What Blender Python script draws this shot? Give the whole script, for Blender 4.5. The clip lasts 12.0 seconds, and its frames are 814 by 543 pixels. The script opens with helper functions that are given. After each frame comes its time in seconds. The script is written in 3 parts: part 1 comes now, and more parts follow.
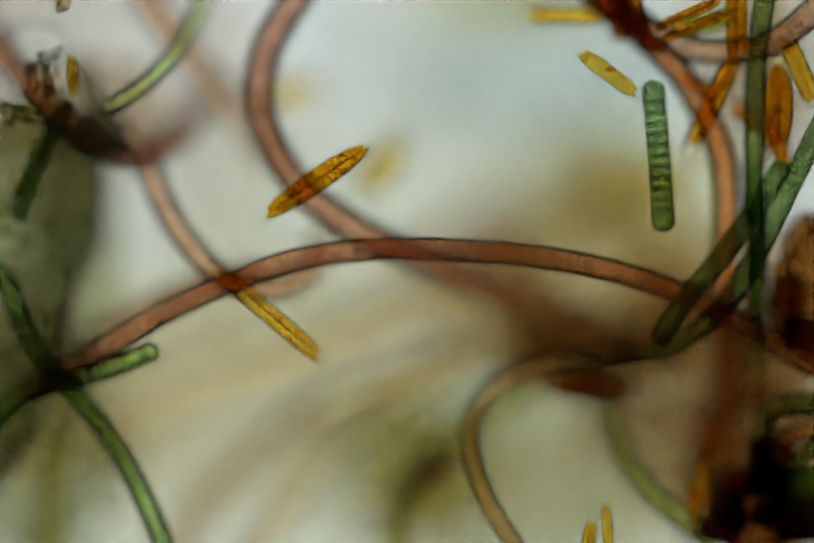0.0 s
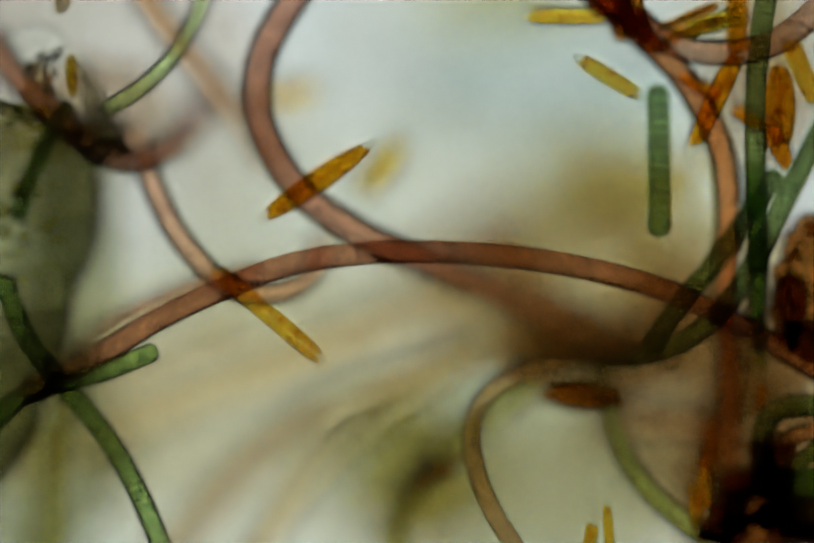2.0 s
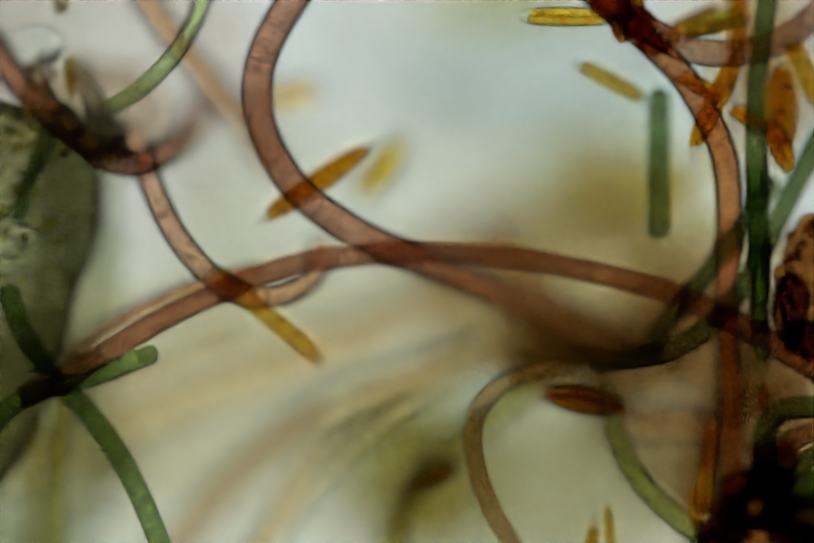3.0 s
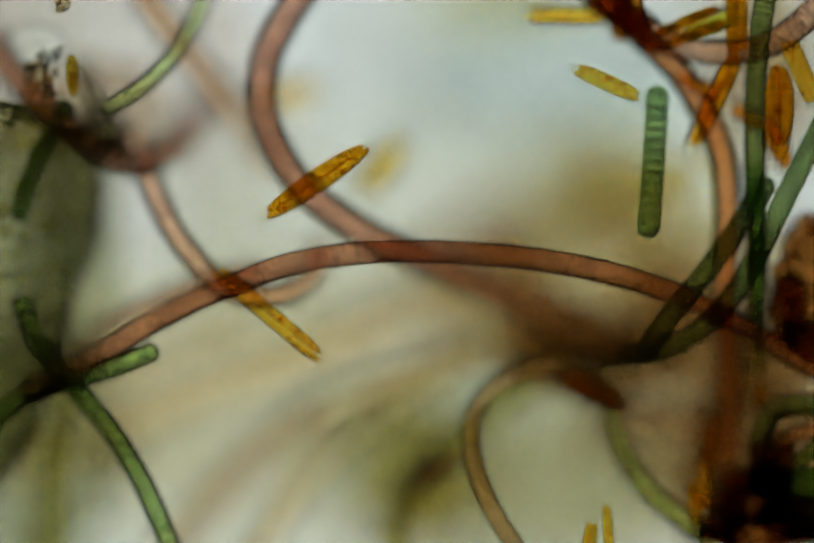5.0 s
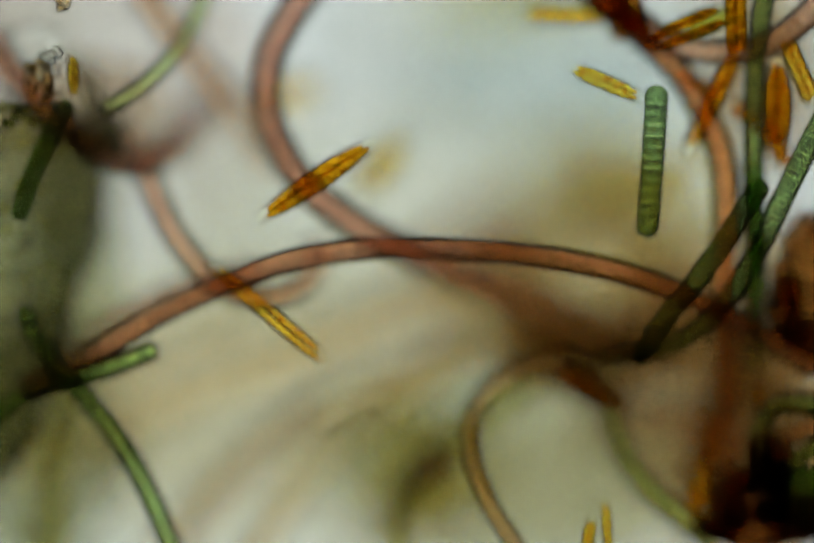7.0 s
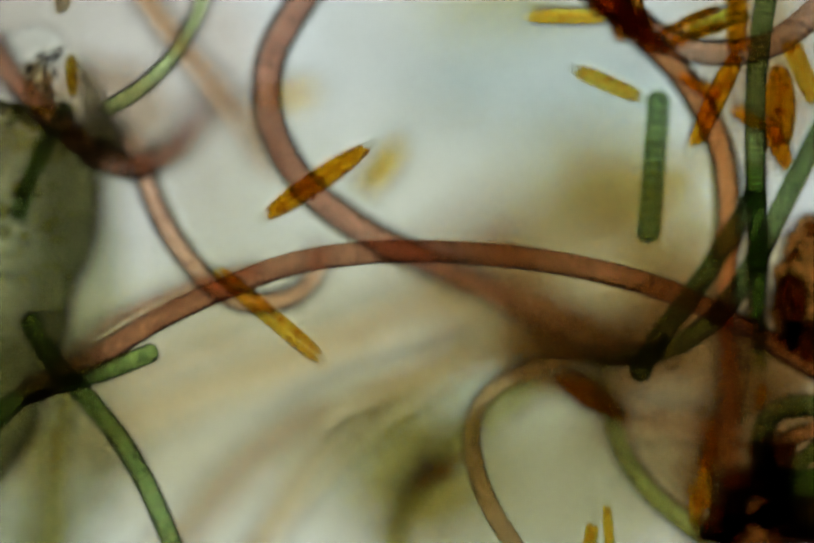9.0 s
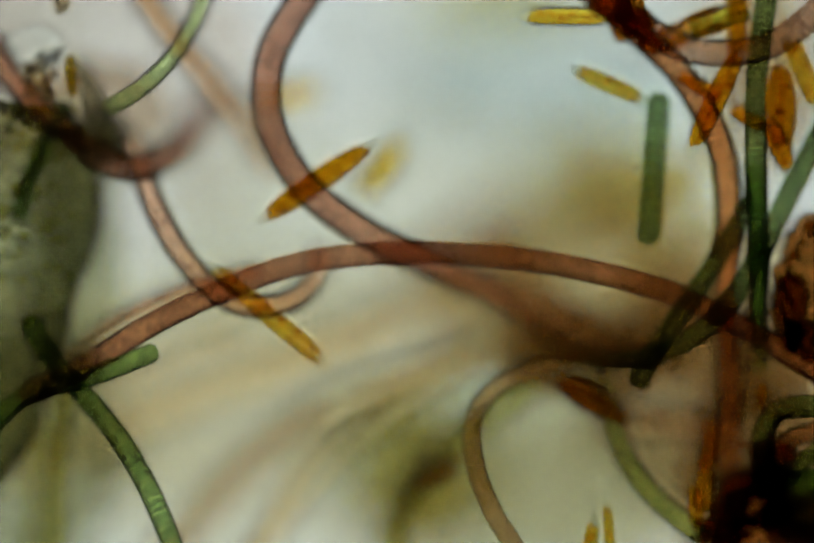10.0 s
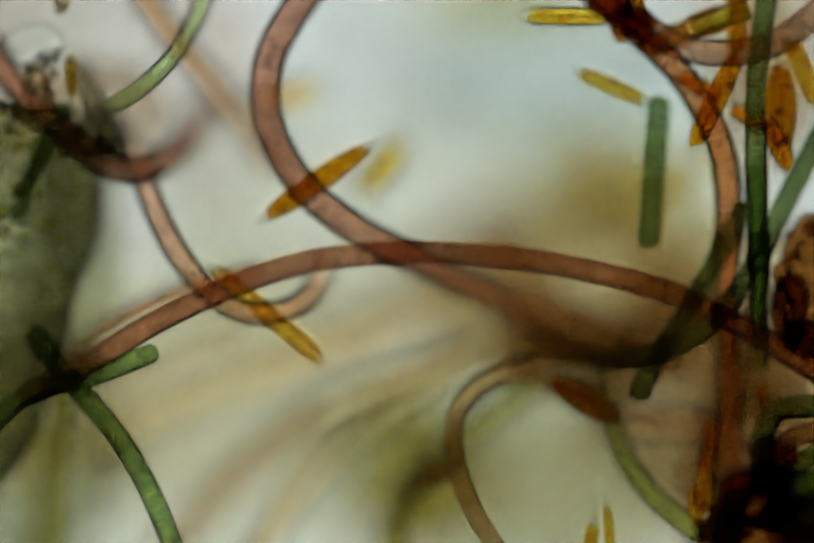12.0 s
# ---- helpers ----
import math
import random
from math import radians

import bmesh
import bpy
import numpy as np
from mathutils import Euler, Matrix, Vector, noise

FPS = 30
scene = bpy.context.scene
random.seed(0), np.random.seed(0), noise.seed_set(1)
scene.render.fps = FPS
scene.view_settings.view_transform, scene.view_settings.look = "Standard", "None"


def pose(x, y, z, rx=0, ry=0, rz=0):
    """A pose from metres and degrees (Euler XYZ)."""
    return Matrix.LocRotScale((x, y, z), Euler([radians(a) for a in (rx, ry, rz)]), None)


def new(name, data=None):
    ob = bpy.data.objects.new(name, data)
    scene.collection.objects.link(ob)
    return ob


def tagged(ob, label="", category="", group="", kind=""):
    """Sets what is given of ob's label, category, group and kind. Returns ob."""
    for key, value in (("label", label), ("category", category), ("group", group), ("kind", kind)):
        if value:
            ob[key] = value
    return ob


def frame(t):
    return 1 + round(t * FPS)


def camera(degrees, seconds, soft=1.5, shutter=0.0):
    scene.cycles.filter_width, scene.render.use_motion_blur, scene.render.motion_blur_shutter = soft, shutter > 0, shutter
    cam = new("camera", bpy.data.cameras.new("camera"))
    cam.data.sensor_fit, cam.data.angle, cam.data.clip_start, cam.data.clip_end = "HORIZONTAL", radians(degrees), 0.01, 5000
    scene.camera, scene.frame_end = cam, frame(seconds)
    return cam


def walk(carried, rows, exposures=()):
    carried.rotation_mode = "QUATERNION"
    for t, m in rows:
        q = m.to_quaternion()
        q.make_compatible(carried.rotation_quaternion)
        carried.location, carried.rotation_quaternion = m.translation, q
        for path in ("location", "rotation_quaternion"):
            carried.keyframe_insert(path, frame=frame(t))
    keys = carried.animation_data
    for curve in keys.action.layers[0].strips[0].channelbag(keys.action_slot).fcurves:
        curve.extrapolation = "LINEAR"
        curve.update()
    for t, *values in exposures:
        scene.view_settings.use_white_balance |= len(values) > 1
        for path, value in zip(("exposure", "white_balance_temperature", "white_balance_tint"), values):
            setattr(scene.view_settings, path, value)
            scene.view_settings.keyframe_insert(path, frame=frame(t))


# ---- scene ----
# A wet mount under a bright-field microscope. One micrometre of the specimen is built as one millimetre.
# The objective looks straight down; racking the focus lifts and lowers it, and its focal plane goes with it.

REACH = 3.75                     # from the objective to its focal plane
cam = camera(5.985, 12.0, soft=3.0)
DEPTH = 0.0010                   # metres for one step of the focus knob
cam.data.dof.use_dof = True
cam.data.dof.focus_distance = REACH
cam.data.dof.aperture_fstop = 0.229


def objective(z):
    """The objective's pose when its focal plane lies z steps above the stage plane."""
    return pose(0, 0, REACH + z * DEPTH)


FOCUS = [(0, 2), (0.4, 4), (0.8, 6), (1.2, 2), (1.6, -1), (2.0, -7), (2.4, -14), (2.8, -19), (3.2, -14), (3.8, -8), (4.8, -3), (5.2, -1),
         (5.6, 0), (6.0, 3), (6.4, 8), (6.8, 9), (7.2, 4), (8.0, -2), (8.8, -6), (9.2, -8), (9.6, -10), (10.2, -11), (10.8, -16),
         (11.2, -22), (11.6, -16), (12.0, -12)]
walk(cam, [(t, objective(z)) for t, z in FOCUS])

# ---- light: the lamp's field under the stage ----
world = bpy.data.worlds.new("world")
scene.world = world
world.use_nodes = True
world.node_tree.nodes["Background"].inputs["Color"].default_value = (0.9, 0.95, 1.0, 1)
world.node_tree.nodes["Background"].inputs["Strength"].default_value = 0.06
scene.cycles.max_bounces, scene.cycles.transmission_bounces, scene.cycles.transparent_max_bounces = 40, 40, 24


def at(u, v, z=0.0):
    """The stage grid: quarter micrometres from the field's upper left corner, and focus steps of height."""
    return Vector(((u - 784) / 4000, (523 - v) / 4000, z * DEPTH))


# ---- materials ----
def material(name):
    m = bpy.data.materials.new(name)
    m.use_nodes = True
    m.node_tree.nodes.clear()
    return m, m.node_tree.nodes, m.node_tree.links


def node(nodes, kind, **values):
    n = nodes.new(kind)
    for k, v in values.items():
        n.inputs[k.replace("_", " ")].default_value = v
    return n


def ramp(nodes, links, fac, stops):
    r = nodes.new("ShaderNodeValToRGB")
    while len(r.color_ramp.elements) < len(stops):
        r.color_ramp.elements.new(0.5)
    for e, (p, c) in zip(r.color_ramp.elements, stops):
        e.position, e.color = p, (*c, 1)
    links.new(fac, r.inputs[0])
    return r.outputs[0]


def grain(nodes, links, size, detail=3.0):
    """Noise in a thing's own space, shifted from one piece to the next."""
    tc, info = nodes.new("ShaderNodeTexCoord"), nodes.new("ShaderNodeObjectInfo")
    mul = nodes.new("ShaderNodeVectorMath")
    mul.operation = "MULTIPLY_ADD"
    mul.inputs[1].default_value = (31.0, 17.0, 23.0)
    links.new(info.outputs["Random"], mul.inputs[0])
    links.new(tc.outputs["Object"], mul.inputs[2])
    n = node(nodes, "ShaderNodeTexNoise", Scale=1 / size, Detail=detail, Roughness=0.6)
    links.new(mul.outputs[0], n.inputs["Vector"])
    return n.outputs["Fac"], info.outputs["Random"]


def wet(name, dark, light, ior=1.12, rough=0.02, size=0.003, bump=0.35, fine=0.0012):
    """Clear living matter in water: it bends light a little and keeps back its own colour, unevenly."""
    m, nodes, links = material(name)
    fac, rnd = grain(nodes, links, size)
    speck, _ = grain(nodes, links, fine, 2.0)
    mixed = node(nodes, "ShaderNodeMath")
    mixed.operation = "MULTIPLY_ADD"
    mixed.inputs[1].default_value = 0.1
    links.new(rnd, mixed.inputs[0])
    links.new(fac, mixed.inputs[2])
    both = node(nodes, "ShaderNodeMath")
    both.operation = "MULTIPLY_ADD"
    both.inputs[1].default_value = 0.9
    links.new(speck, both.inputs[0])
    links.new(mixed.outputs[0], both.inputs[2])
    colour = ramp(nodes, links, both.outputs[0], [(0.78, dark), (1.2, light)])
    b = node(nodes, "ShaderNodeBump", Strength=min(1.0, bump * 1.5), Distance=0.0005)
    links.new(speck, b.inputs["Height"])
    shader = node(nodes, "ShaderNodeBsdfRefraction", IOR=ior if ior > 1.4 else 1 + (ior - 1) * 0.46, Roughness=rough)
    links.new(colour, shader.inputs["Color"])
    links.new(b.outputs[0], shader.inputs["Normal"])
    out = nodes.new("ShaderNodeOutputMaterial")
    links.new(shader.outputs[0], out.inputs["Surface"])
    return m


def slime(name, dark, light, size=0.04):
    """Faint tint of the added clouds: as dense as the water round them."""
    m, nodes, links = material(name)
    fac, _ = grain(nodes, links, size, 2.0)
    colour = ramp(nodes, links, fac, [(0.35, dark), (0.65, light)])
    shader = nodes.new("ShaderNodeBsdfTransparent")
    links.new(colour, shader.inputs["Color"])
    out = nodes.new("ShaderNodeOutputMaterial")
    links.new(shader.outputs[0], out.inputs["Surface"])
    return m


BROWN = wet("brown_cell", (0.47, 0.335, 0.27), (0.85, 0.69, 0.58), ior=1.11, bump=0.6)
RED_BROWN = wet("red_brown_cell", (0.40, 0.262, 0.218), (0.765, 0.57, 0.485), ior=1.10, bump=0.6)
RUST = wet("rust_cell", (0.44, 0.255, 0.14), (0.82, 0.56, 0.36), ior=1.12, bump=0.6)
DARK_BROWN = wet("dark_brown_cell", (0.34, 0.225, 0.175), (0.66, 0.49, 0.40), ior=1.12, bump=0.6)
LIME = wet("lime_plastid", (0.44, 0.48, 0.10), (0.84, 0.86, 0.38), ior=1.06, rough=0.03, size=0.002, bump=0.5, fine=0.001)
DUSKY = wet("dusky_brown_cell", (0.425, 0.265, 0.208), (0.785, 0.57, 0.455), ior=1.12, bump=0.6)
GREY_BROWN = wet("grey_brown_cell", (0.64, 0.53, 0.44), (0.90, 0.81, 0.70), ior=1.12)
TAN = wet("tan_cell", (0.54, 0.42, 0.30), (0.85, 0.71, 0.55), ior=1.08)
GREEN = wet("green_cell", (0.235, 0.34, 0.2), (0.58, 0.7, 0.455), ior=1.13, bump=0.6)
DARK_GREEN = wet("dark_green_cell", (0.165, 0.24, 0.125), (0.48, 0.575, 0.335), ior=1.13, bump=0.6)
OLIVE = wet("olive_cell", (0.56, 0.54, 0.30), (0.76, 0.74, 0.48), ior=1.06)
PALE_GREEN = wet("pale_green_cell", (0.40, 0.46, 0.25), (0.74, 0.79, 0.52), ior=1.08, bump=0.7)
PALE = wet("pale_cell", (0.80, 0.71, 0.58), (0.95, 0.90, 0.80), ior=1.05, bump=0)
CROSS = wet("cross_wall", (0.30, 0.18, 0.13), (0.62, 0.42, 0.32), ior=1.14)
GREEN_CROSS = wet("green_cross_wall", (0.13, 0.2, 0.1), (0.37, 0.46, 0.27), ior=1.12)
BROWN_WALL = wet("dividing_wall", (0.40, 0.25, 0.19), (0.72, 0.52, 0.41), ior=1.10, bump=0.2)
PALE_WALL = wet("pale_wall", (0.48, 0.58, 0.36), (0.8, 0.87, 0.66), ior=1.10, bump=0.2)
GLASS = wet("silica", (0.95, 0.95, 0.92), (0.99, 0.99, 0.97), ior=1.06, rough=0.02, bump=0.1)
GOLD = wet("gold_plastid", (0.84, 0.46, 0.04), (1.0, 0.90, 0.34), ior=1.06, rough=0.03, size=0.002, bump=0.5, fine=0.001)
AMBER = wet("amber_plastid", (0.46, 0.18, 0.01), (0.94, 0.69, 0.12), ior=1.05, rough=0.03, size=0.0025, bump=0.6, fine=0.0011)
OCHRE = wet("ochre_plastid", (0.62, 0.47, 0.07), (0.94, 0.85, 0.30), ior=1.06, rough=0.03, size=0.002, bump=0.5, fine=0.001)
UMBER = wet("umber_plastid", (0.36, 0.17, 0.03), (0.72, 0.47, 0.14), ior=1.06, rough=0.05, size=0.002, bump=0.6, fine=0.001)
MINERAL = wet("mineral", (0.80, 0.82, 0.78), (1, 1, 0.99), ior=1.26, rough=0.01, size=0.006, bump=0.1)
GREENISH = wet("greenish_mineral", (0.62, 0.68, 0.38), (0.98, 1.0, 0.86), ior=1.22, rough=0.01, size=0.004, bump=0.1)
STAINED = wet("stained_mineral", (0.50, 0.42, 0.30), (0.98, 0.93, 0.80), ior=1.12, rough=0.02, size=0.004, fine=0.0014)
SILT = wet("silt", (0.115, 0.121, 0.082), (0.585, 0.58, 0.435), ior=1.08, rough=0.06, size=0.007, bump=0.6, fine=0.0018)
SLIDE = wet("slide_glass", (0.985, 0.99, 0.985), (0.995, 0.998, 0.995), ior=1.14, rough=0.0, size=0.2, bump=0)
CONDENSER = wet("condenser_glass", (0.99, 0.99, 0.99), (1, 1, 1), ior=1.5, rough=0.0, size=0.2, bump=0)
GRAIN = wet("olive_grain", (0.58, 0.56, 0.38), (0.93, 0.92, 0.74), ior=1.04, rough=0.06, size=0.004, bump=0.6)
MURK = wet("murky_cell", (0.3, 0.32, 0.26), (0.62, 0.63, 0.53), ior=1.12)
GREY_GREEN = wet("grey_green_cell", (0.35, 0.45, 0.28), (0.75, 0.83, 0.60), ior=1.12)
RING_CLEAR = wet("clear_ring", (0.90, 0.94, 0.96), (0.98, 0.99, 0.99), ior=1.035, rough=0.0, bump=0)
CLEAR = wet("clear_thread", (0.96, 0.96, 0.94), (1, 1, 0.99), ior=1.05, bump=0)
SPECK = wet("clear_speck", (0.95, 0.96, 0.95), (1, 1, 1), ior=1.10, bump=0)
MUD = wet("mud", (0.28, 0.18, 0.08), (0.66, 0.43, 0.22), ior=1.05, rough=0.1, size=0.005, bump=0.9, fine=0.0012)
SOIL = wet("soil", (0.21, 0.14, 0.07), (0.62, 0.44, 0.235), ior=1.05, rough=0.1, size=0.004, bump=0.9, fine=0.0012)
BEIGE_TINT = slime("beige_tint", (0.925, 0.90, 0.82), (0.985, 0.975, 0.945))
OLIVE_TINT = slime("olive_tint", (0.79, 0.75, 0.50), (0.92, 0.90, 0.74))
BROWN_TINT = slime("brown_tint", (0.73, 0.64, 0.48), (0.88, 0.82, 0.69))
ROSE_TINT = slime("rose_tint", (0.80, 0.735, 0.65), (0.91, 0.87, 0.80))
PINK_TINT = slime("pink_tint", (0.94, 0.905, 0.875), (0.985, 0.965, 0.95))
DEEP_GREEN = wet("deep_green_cell", (0.10, 0.18, 0.07), (0.30, 0.44, 0.18), ior=1.06)
TEAL_TINT = slime("teal_tint", (0.845, 0.888, 0.893), (0.93, 0.952, 0.957))
YELLOW_TINT = slime("yellow_tint", (0.89, 0.82, 0.55), (0.95, 0.91, 0.76))
# shade round the silt, put into a murky tint
MURK_SHADE = slime("murky_shade", (0.61, 0.62, 0.515), (0.785, 0.79, 0.685))
GREY_TINT = slime("grey_tint", (0.91, 0.90, 0.87), (0.98, 0.98, 0.965))


# ---- helpers for things ----
def mesh_of(bm, name, material_, smooth=True):
    data = bpy.data.meshes.new(name)
    bm.to_mesh(data)
    bm.free()
    data.materials.append(material_)
    if smooth:
        data.shade_smooth()
    return data


def part(name, bm, material_, parent, label="", smooth=True):
    ob = new(name, mesh_of(bm, name, material_, smooth))
    ob.parent = parent
    return tagged(ob, label)


def turned(profile, segments=20):
    """A surface of revolution about z, from (radius, height) rows; radius 0 closes an end."""
    bm = bmesh.new()
    rings = []
    for r, h in profile:
        if r <= 1e-9:
            rings.append([bm.verts.new((0, 0, h))])
        else:
            rings.append([bm.verts.new((r * math.cos(a * math.tau / segments), r * math.sin(a * math.tau / segments), h)) for a in range(segments)])
    for lo, hi in zip(rings, rings[1:]):
        for k in range(segments):
            j = (k + 1) % segments
            if len(lo) == 1 and len(hi) > 1:
                bm.faces.new((lo[0], hi[j], hi[k]))
            elif len(hi) == 1 and len(lo) > 1:
                bm.faces.new((lo[k], lo[j], hi[0]))
            elif len(lo) > 1:
                bm.faces.new((lo[k], lo[j], hi[j], hi[k]))
    return bm


def glide(points, step):
    """Even steps along a smooth line through the points."""
    p = [2 * points[0] - points[1], *points, 2 * points[-1] - points[-2]]
    fine = []
    for a, b, c, d in zip(p, p[1:], p[2:], p[3:]):
        for k in range(40):
            t = k / 40
            fine.append(0.5 * (2 * b + (c - a) * t + (2 * a - 5 * b + 4 * c - d) * t * t + (3 * b - a - 3 * c + d) * t ** 3))
    fine.append(points[-1])
    far = [0.0]
    for a, b in zip(fine, fine[1:]):
        far.append(far[-1] + (b - a).length)
    count = max(2, round(far[-1] / step))
    out, i = [], 0
    for k in range(count + 1):
        s = far[-1] * k / count
        while i < len(far) - 2 and far[i + 1] < s:
            i += 1
        f = (s - far[i]) / max(1e-12, far[i + 1] - far[i])
        out.append(fine[i].lerp(fine[i + 1], f))
    return out


CHAINS = {}


def filament(label, stops, width, cell, mat, ends=(False, False), pinch=0.93, group="algal filaments", walls=True, waist=0.0, banded=False):
    """A chain of drum-shaped cells along a smooth line. stops: rows of at(); width and cell in grid steps; waist: how far a dividing cell is drawn in at its middle."""
    line = glide([at(*s) for s in stops], cell / 4000)
    origin = sum(line, Vector()) / len(line)
    thing = tagged(new("algal_filament"), label, "filament", group)
    thing.location = origin
    r, h = width / 8000, (line[1] - line[0]).length * 1.02
    side = [(0.5, 1.0), (0.475, 0.75), (0.44, 0.42), (0.38, 0.16), (0.28, 0.0), (0.14, waist * 0.3), (0.06, waist * 0.8), (0.0, waist)]
    girth = [(r * (1 - d * (1 - pinch)), -s * h) for s, d in side] + [(r * (1 - d * (1 - pinch)), s * h) for s, d in reversed(side[:-1])]
    drum = mesh_of(turned(girth), "cell", mat)
    tip = mesh_of(turned([(r * pinch, -h / 2), (r, -h * 0.4), (r, h * 0.1), (r * 0.9, h * 0.1 + r * 0.4), (r * 0.66, h * 0.1 + r * 0.68), (r * 0.35, h * 0.1 + r * 0.84), (0, h * 0.1 + r * 0.88)]), "end_cell", mat)
    green = "green" in mat.name
    for data in (drum, tip):
        data.materials.append(mat if not walls else PALE_WALL if green else CROSS)
        data.materials.append(mat if not walls else GREEN_CROSS if green else BROWN_WALL)
    for face in drum.polygons:
        far = abs(face.center.z) / h
        face.material_index = 1 if far > (0.36 if banded else 0.42) else 2 if banded and far < 0.14 or waist and not green and far < 0.08 else 0
    last = len(line) - 2
    CHAINS[thing.name] = chain = []
    for k, (a, b) in enumerate(zip(line, line[1:])):
        first_end, last_end = k == 0 and ends[0], k == last and ends[1]
        ob = new("end_cell" if first_end or last_end else "cell", tip if first_end or last_end else drum)
        way = (a - b) if first_end else (b - a)
        chain.append((ob, first_end))
        ob.parent = thing
        ob.matrix_basis = Matrix.Translation((a + b) / 2 - origin) @ way.to_track_quat("Z", "Y").to_matrix().to_4x4()
    return thing


def lens_shape(length, width, power=2.2, blunt=0.4, rows=22):
    """Profile of a spindle-shaped frustule with blunt, rounded ends, along z."""
    out = [(0, -length / 2)]
    for k in range(1, rows):
        s = math.sin((-1 + 2 * k / rows) * math.pi / 2)
        belly = blunt + (1 - blunt) * (1 - abs(s) ** power)
        out.append((width / 2 * belly * math.sqrt(max(0.0, 1 - abs(s) ** 26)), s * length / 2))
    return out + [(0, length / 2)]


DROPLETS = []
for drop_colour in (AMBER, GOLD):
    drop = bmesh.new()
    bmesh.ops.create_icosphere(drop, subdivisions=2, radius=1.0)
    DROPLETS.append(mesh_of(drop, "oil_droplet", drop_colour))


def diatom(label, a, b, width, mat, power=2.2, blunt=0.4, fill=0.84, group="diatoms", gap=0.21, body=0.58):
    """A spindle-shaped diatom: a clear frustule with two coloured plastids side by side in it."""
    a, b = at(*a), at(*b)
    thing = tagged(new("diatom"), label, "diatom", group)
    along = (b - a).normalized()
    across = along.cross(Vector((0, 0, 1))).normalized()
    up = along.cross(across)
    thing.matrix_basis = Matrix.Translation((a + b) / 2) @ Matrix((across, up, along)).transposed().to_4x4()
    length, w = (b - a).length, width / 4000
    bm = turned(lens_shape(length, w, power, blunt), 24)
    for v in bm.verts:
        v.co.y *= 0.8
    part("frustule", bm, GLASS, thing, "clear glassy shell")
    for side in (-1, 1):
        bm = turned(lens_shape(length * fill * (1 if side > 0 else 0.94), w * body, power, blunt, 30), 16)
        for v in bm.verts:
            wob = noise.noise(v.co * 300 + Vector((side * 3.1, length * 50, 0))) + 0.6 * noise.noise(v.co * 900)
            v.co.x, v.co.y = v.co.x * (0.98 + 0.09 * wob), v.co.y * (1.0 + 0.15 * wob)
            v.co.x += side * w * gap * (0.5 * blunt + (1 - 0.5 * blunt) * (1 - abs(2 * v.co.z / length) ** power))
        plastid = part("plastid", bm, mat, thing, "golden brown plastid")
        pick = random.Random(round(length * 1e5) + side)
        for k in range(4):
            h = length * fill * pick.uniform(-0.40, 0.40)
            fat = 1 - abs(2 * h / length) ** power
            bead = new("oil_droplet", DROPLETS[k % 2])
            bead.parent = plastid
            bead.matrix_basis = Matrix.Translation((side * w * gap * fat + w * body * pick.uniform(-0.22, 0.22) * fat, w * body * 0.36 * fat, h)) @ Matrix.Scale(w * pick.uniform(0.07, 0.13), 4)
    return thing


BALLS = {}


def ball(detail):
    """Points and faces of a round ball, kept for reuse."""
    if detail not in BALLS:
        bm = bmesh.new()
        bmesh.ops.create_icosphere(bm, subdivisions=detail, radius=1.0)
        bm.verts.index_update()
        BALLS[detail] = [v.co.normalized() for v in bm.verts], [[v.index for v in f.verts] for f in bm.faces]
        bm.free()
    return BALLS[detail]


def lump(bm, centre, size, rough=0.35, detail=4, seed=0, freq=1.0):
    """An uneven lump, added to bm."""
    points, faces = ball(detail)
    made = []
    for d in points:
        n = noise.fractal(d * 1.7 * freq + Vector((seed * 7.3, seed * 1.9, 0)), 0.9, 2.1, 5)
        made.append(bm.verts.new(Vector(centre) + Vector((d.x * size[0], d.y * size[1], d.z * size[2])) * (1 + rough * n)))
    for f in faces:
        bm.faces.new([made[k] for k in f])


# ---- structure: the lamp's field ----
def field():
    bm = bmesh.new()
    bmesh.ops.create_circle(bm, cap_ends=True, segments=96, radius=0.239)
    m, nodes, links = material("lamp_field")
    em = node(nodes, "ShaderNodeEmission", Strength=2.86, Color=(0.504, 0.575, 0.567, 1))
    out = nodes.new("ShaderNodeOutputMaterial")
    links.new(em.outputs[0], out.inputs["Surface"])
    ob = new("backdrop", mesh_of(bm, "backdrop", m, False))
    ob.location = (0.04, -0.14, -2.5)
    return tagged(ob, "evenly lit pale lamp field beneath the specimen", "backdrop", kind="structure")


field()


def slide():
    """The glass slide under the wet mount."""
    bm = bmesh.new()
    bmesh.ops.create_cube(bm, size=1.0, matrix=Matrix.Diagonal((1.0, 0.7, 0.03, 1)))
    bmesh.ops.bevel(bm, geom=bm.edges[:], offset=0.003, segments=2, affect="EDGES")
    ob = new("floor", mesh_of(bm, "floor", SLIDE, False))
    ob.location = (0, 0, -0.29)
    return tagged(ob, "clear glass microscope slide under the wet mount", "slide", kind="structure")


slide()


